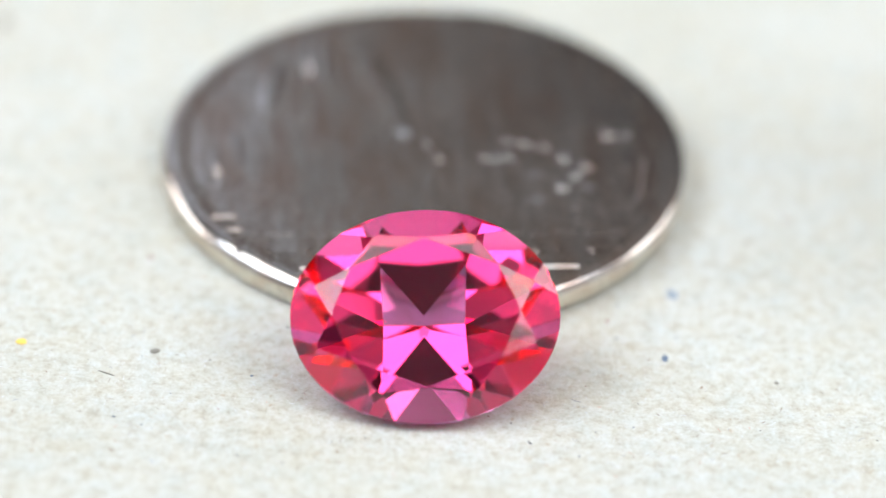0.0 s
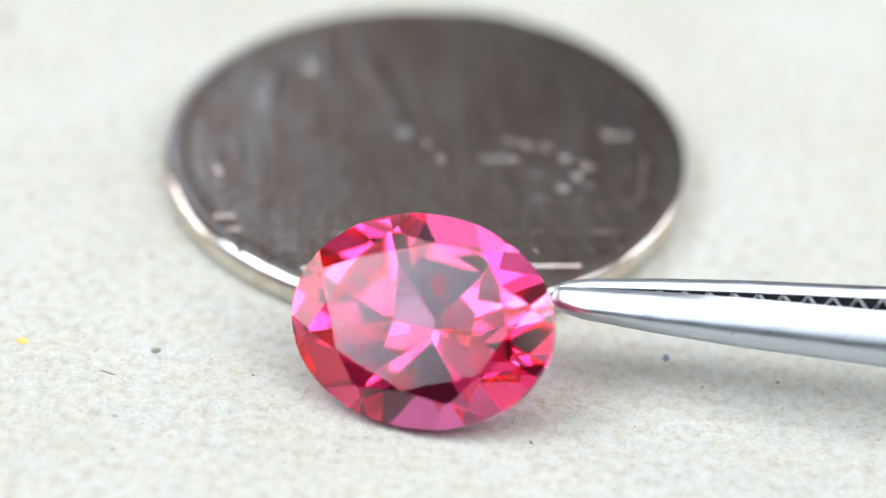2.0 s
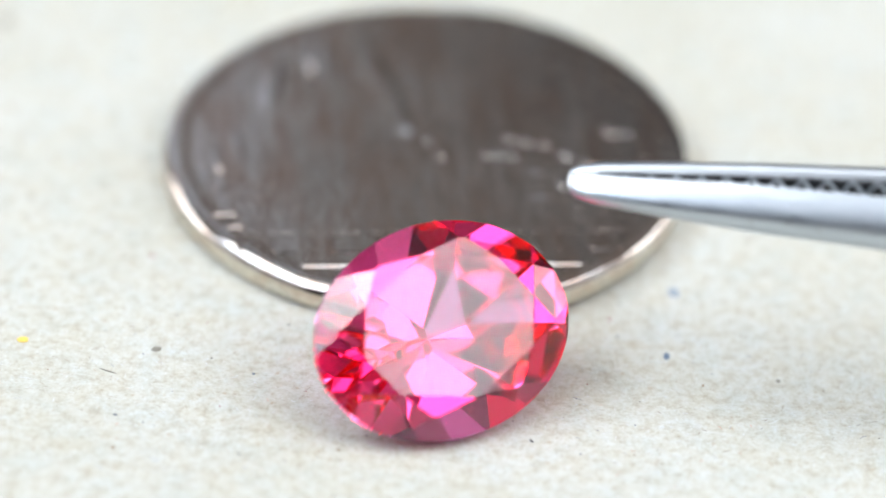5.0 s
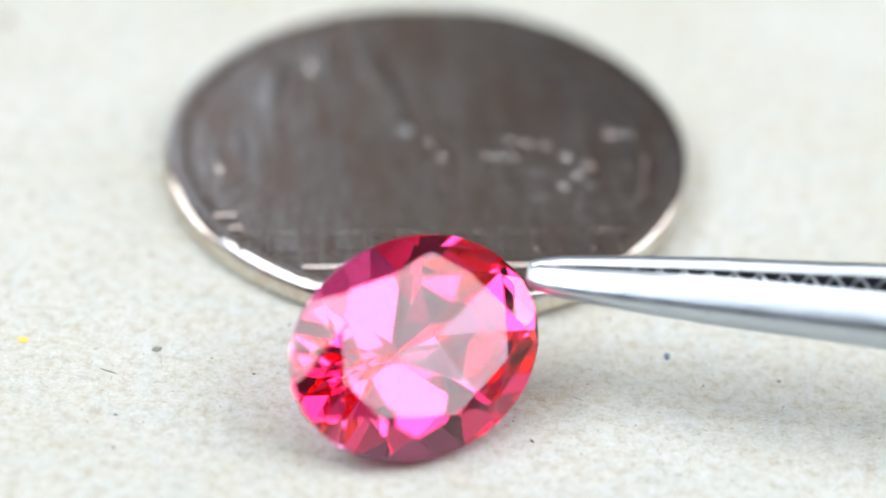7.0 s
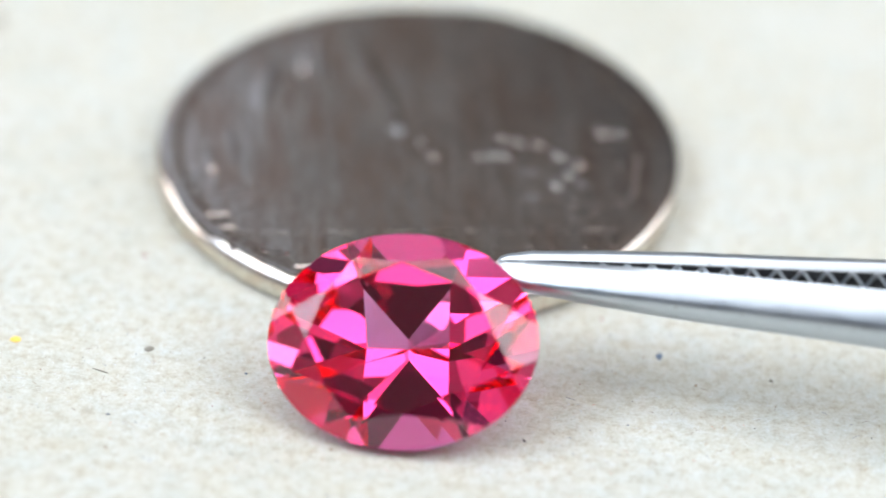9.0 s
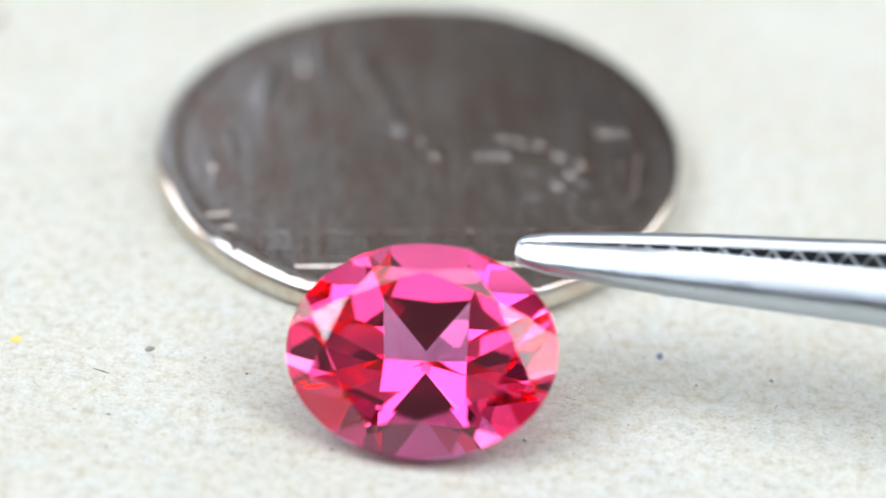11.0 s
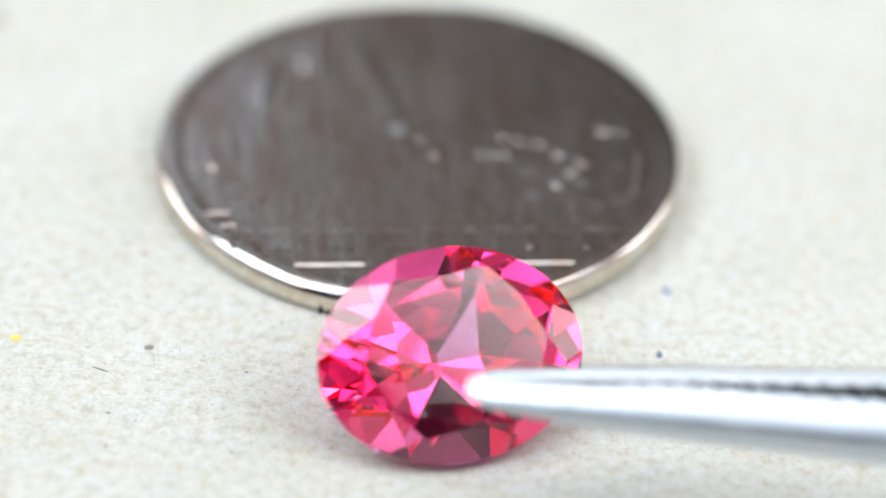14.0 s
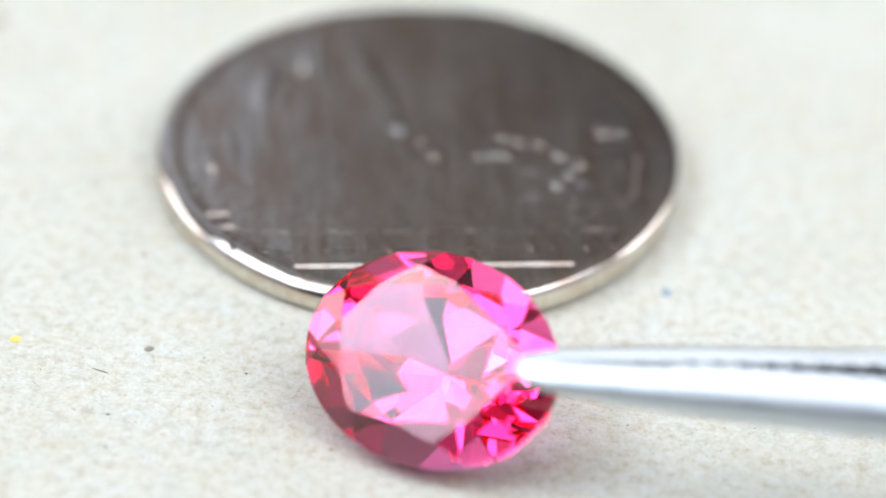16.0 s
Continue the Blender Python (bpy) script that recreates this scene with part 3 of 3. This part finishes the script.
# ---- what moves: the stone rocks and turns, the tweezers push it ----
# seconds, place in millimetres, turn in degrees
GEM_ROWS = [
    (0, 0.50, -13.22, 3.03, 43.5, -2.9, 4.4), (1.5, 0.50, -13.22, 3.03, 43.5, -2.9, 4.4), (1.8, 0.49, -13.48, 3.03, 43.5, -2.9, 0.0),
    (2, 0.39, -13.56, 3.05, 45.8, -2.5, -15.1), (2.2, 0.31, -13.79, 3.11, 48.8, -0.1, -29.6), (2.5, 0.27, -13.92, 3.15, 48.9, 2.1, -37.4),
    (3, 0.27, -13.75, 2.99, 44.8, 1.3, -33.9), (3.3, 0.32, -13.69, 3.07, 42.5, -1.5, -24.0), (3.5, 0.50, -13.42, 3.04, 43.0, -3.5, -7.0),
    (3.8, 0.80, -13.60, 3.06, 43.0, -4.2, 14.0), (4, 1.05, -13.97, 3.11, 43.9, -5.8, 32.5), (4.2, 1.05, -13.97, 3.11, 43.9, -5.8, 32.5),
    (5.2, 1.10, -14.34, 3.12, 44.0, -6.2, 28.4), (6.3, 1.15, -14.73, 3.14, 44.3, -6.6, 24.6), (6.5, 1.15, -14.73, 3.14, 44.3, -6.5, 25.2),
    (6.7, 1.00, -14.74, 3.14, 44.3, -6.6, 25.9), (6.9, 0.42, -15.20, 3.18, 45.5, -7.0, 30.5), (7, 0.16, -15.50, 3.23, 47.2, -7.3, 35.4),
    (7.5, 0.11, -15.52, 3.21, 45.1, -8.5, 36.4), (8, 0.15, -15.54, 3.17, 43.7, -8.2, 38.3), (8.2, -0.05, -15.14, 3.16, 43.9, -7.5, 34.9),
    (8.5, -0.32, -14.55, 3.13, 44.1, -6.5, 29.7), (8.7, -0.32, -14.55, 3.13, 44.1, -6.5, 27.5), (8.85, -0.08, -14.85, 3.09, 44.3, -5.0, 9.0),
    (9, -0.02, -15.07, 3.14, 45.1, -5.9, -2.6), (9.2, 0.12, -15.19, 3.07, 42.3, 1.1, -15.2), (10.2, 0.41, -15.35, 3.11, 41.3, 0.8, -5.3),
    (11.3, 0.71, -15.51, 3.09, 42.4, -5.4, -2.9), (11.5, 0.70, -15.48, 3.11, 42.6, -6.4, -2.4), (11.7, 0.78, -15.37, 3.17, 39.5, -6.1, 4.5),
    (11.9, 1.13, -15.34, 3.05, 43.0, -3.8, 16.9), (12, 1.24, -15.29, 3.04, 43.2, -3.4, 21.5), (12.5, 1.19, -15.36, 3.08, 41.8, -4.9, 26.0),
    (12.7, 1.12, -15.45, 3.08, 42.0, -4.5, 13.0), (12.9, 1.07, -15.70, 3.08, 42.0, -5.0, 0.0), (13, 1.06, -15.95, 3.11, 41.2, -4.9, -8.0),
    (13.1, 1.05, -16.02, 3.10, 41.4, -4.9, -10.0), (13.3, 1.02, -16.07, 3.10, 41.5, -4.8, -10.5), (13.5, 1.02, -16.06, 3.10, 41.5, -4.8, -10.5),
    (13.7, 1.04, -16.04, 3.10, 41.5, -4.6, -9.8), (13.9, 1.37, -15.83, 3.05, 42.8, -3.4, 6.0), (14, 1.70, -15.62, 3.01, 44.1, -2.1, 20.0),
    (14.2, 1.54, -15.19, 3.10, 46.4, -3.5, 25.3), (14.5, 1.48, -15.07, 3.14, 45.9, -5.4, 26.9), (14.7, 1.42, -15.05, 3.14, 46.6, -4.7, 25.3),
    (14.9, 1.20, -15.15, 3.06, 42.5, -4.1, 14.2), (15, 1.14, -15.17, 3.07, 42.2, -3.9, 12.0), (15.3, 1.13, -15.37, 3.08, 42.0, -3.0, 4.0),
    (15.5, 1.12, -16.04, 3.10, 41.6, 1.1, -22.8), (15.7, 1.07, -16.06, 3.15, 40.4, 0.5, -27.2), (16, 1.04, -16.07, 3.17, 39.9, 0.2, -29.0)]
TWEEZER_ROWS = [
    (0, 4.71, -2.12, 16.96, 0.0, -4.1, -8.2), (0.1, 1.95, -3.25, 15.41, 0.0, -4.1, -8.2), (0.2, -0.20, -4.30, 13.96, 0.0, -4.1, -8.2),
    (0.3, -2.16, -5.27, 12.61, 0.0, -4.1, -8.2), (0.4, -3.51, -6.17, 11.37, 0.0, -4.1, -8.2), (0.5, -4.75, -7.03, 10.18, 0.0, -4.1, -8.2),
    (0.6, -3.30, -7.39, 9.69, 0.0, -4.1, -8.2), (0.8, 3.20, -8.47, 8.19, 0.0, -4.1, -8.2), (1, 4.14, -9.80, 6.35, 0.0, -4.1, -8.2),
    (1.2, 4.48, -10.56, 4.96, 0.0, -4.1, -8.2), (1.5, 4.59, -10.82, 4.27, 0.0, -4.1, -8.2), (1.8, 5.03, -11.39, 3.44, 0.0, -4.1, -8.2),
    (2, 5.07, -11.58, 3.15, 0.0, -4.1, -8.2), (2.2, 4.81, -12.11, 3.05, 0.0, -4.1, -8.2), (2.4, 4.62, -12.83, 3.36, 0.0, -4.1, -8.2),
    (2.5, 4.58, -13.48, 5.33, 9.1, -4.1, -8.2), (2.6, 4.71, -13.59, 8.56, 10.0, -4.1, -8.2), (2.8, 2.66, -17.78, 6.13, 1.0, -5.2, -7.5),
    (3, 3.02, -17.83, 6.02, 1.0, -5.2, -7.5), (3.4, 3.38, -17.39, 5.56, 1.0, -5.2, -7.5), (3.5, 3.38, -17.25, 5.70, 1.0, -5.5, -7.3),
    (3.6, 3.47, -16.78, 5.67, 1.3, -5.5, -7.3), (3.8, 3.90, -16.51, 5.52, 1.4, -5.2, -7.5), (4, 3.72, -16.11, 5.56, 2.8, -5.2, -7.5),
    (4.2, 5.37, -12.16, 9.32, 10.0, -4.1, -8.2), (5.2, 5.17, -11.82, 8.11, 10.0, -4.1, -8.2), (6, 4.13, -14.46, 6.19, 10.0, -4.1, -8.2),
    (6.3, 3.52, -17.13, 5.07, 1.0, -5.2, -7.5), (6.5, 3.39, -16.46, 6.00, 3.5, -4.1, -8.2), (6.7, 4.15, -14.13, 7.45, 10.0, -4.1, -8.2),
    (6.9, 4.03, -12.79, 4.97, 3.0, -4.1, -8.2), (7.1, 4.00, -13.05, 5.02, 3.0, -4.1, -8.2), (7.3, 4.23, -14.56, 9.74, 10.0, -4.1, -8.2),
    (7.4, 0.37, -22.41, 7.44, 8.0, -4.5, -8.0), (7.5, -0.47, -23.84, 7.17, 8.0, -5.3, -7.4), (7.7, -0.25, -23.15, 7.29, 8.0, -5.3, -7.4),
    (8, -0.09, -21.93, 7.28, 8.0, -5.0, -7.6), (8.3, 0.07, -19.72, 6.90, 8.0, -4.5, -8.0), (8.5, 1.94, -14.40, 8.55, 10.0, -4.1, -8.2),
    (8.7, 2.60, -12.48, 7.03, 10.0, -4.1, -8.2), (8.9, 3.04, -12.14, 4.63, 3.0, -4.1, -8.2), (9.1, 3.29, -12.23, 4.54, 3.0, -4.1, -8.2),
    (9.2, 3.53, -12.58, 4.20, 3.0, -4.1, -8.2), (10.2, 4.09, -11.39, 6.46, 3.0, -4.1, -8.2), (11.3, 3.38, -13.19, 5.17, 3.0, -4.1, -8.2),
    (11.5, 2.82, -18.80, 6.01, 1.0, -5.2, -7.5), (11.7, 3.13, -18.92, 5.98, 1.0, -5.2, -7.5), (12, 3.24, -18.47, 5.94, 1.0, -5.2, -7.5),
    (12.1, 3.43, -18.31, 6.13, 1.0, -5.2, -7.5), (12.3, 4.44, -14.99, 8.96, 10.0, -4.1, -8.2), (12.5, 4.54, -13.10, 6.42, 10.0, -4.1, -8.2),
    (12.7, 4.73, -13.06, 4.96, 3.0, -4.1, -8.2), (12.9, 4.90, -13.41, 4.66, 3.0, -4.1, -8.2), (13.1, 4.84, -13.76, 4.61, 3.0, -4.1, -8.2),
    (13.3, 5.19, -14.76, 7.99, 10.0, -4.1, -8.2), (13.5, 2.48, -20.08, 7.46, 1.0, -5.2, -7.5), (13.7, 2.46, -20.75, 6.34, 1.0, -5.2, -7.5),
    (14, 2.32, -20.16, 5.15, 1.0, -5.2, -7.5), (14.3, 2.32, -19.43, 4.73, 1.0, -5.2, -7.5), (14.5, 4.06, -14.22, 8.97, 10.0, -4.1, -8.2),
    (14.7, 4.56, -12.05, 6.97, 10.0, -4.1, -8.2), (14.9, 4.42, -12.23, 4.87, 3.0, -4.1, -8.2), (15.1, 4.53, -12.50, 4.75, 3.0, -4.1, -8.2),
    (15.3, 4.62, -12.96, 4.51, 3.0, -4.1, -8.2), (15.5, 4.54, -13.41, 4.27, 3.0, -4.1, -8.2), (15.7, 4.72, -14.62, 9.72, 10.0, -4.1, -8.2),
    (15.9, 4.14, -18.51, 6.93, 1.0, -5.2, -7.5), (16, 3.99, -19.85, 5.95, 1.0, -5.2, -7.5)]


def placed(row):
    t, x, y, z, rx, ry, rz = row
    return t, pose(x * MM, y * MM, z * MM, rx, ry, rz)


def motions():
    walk(gem, [placed(r) for r in GEM_ROWS])
    walk(tool, [placed(r) for r in TWEEZER_ROWS])


motions()
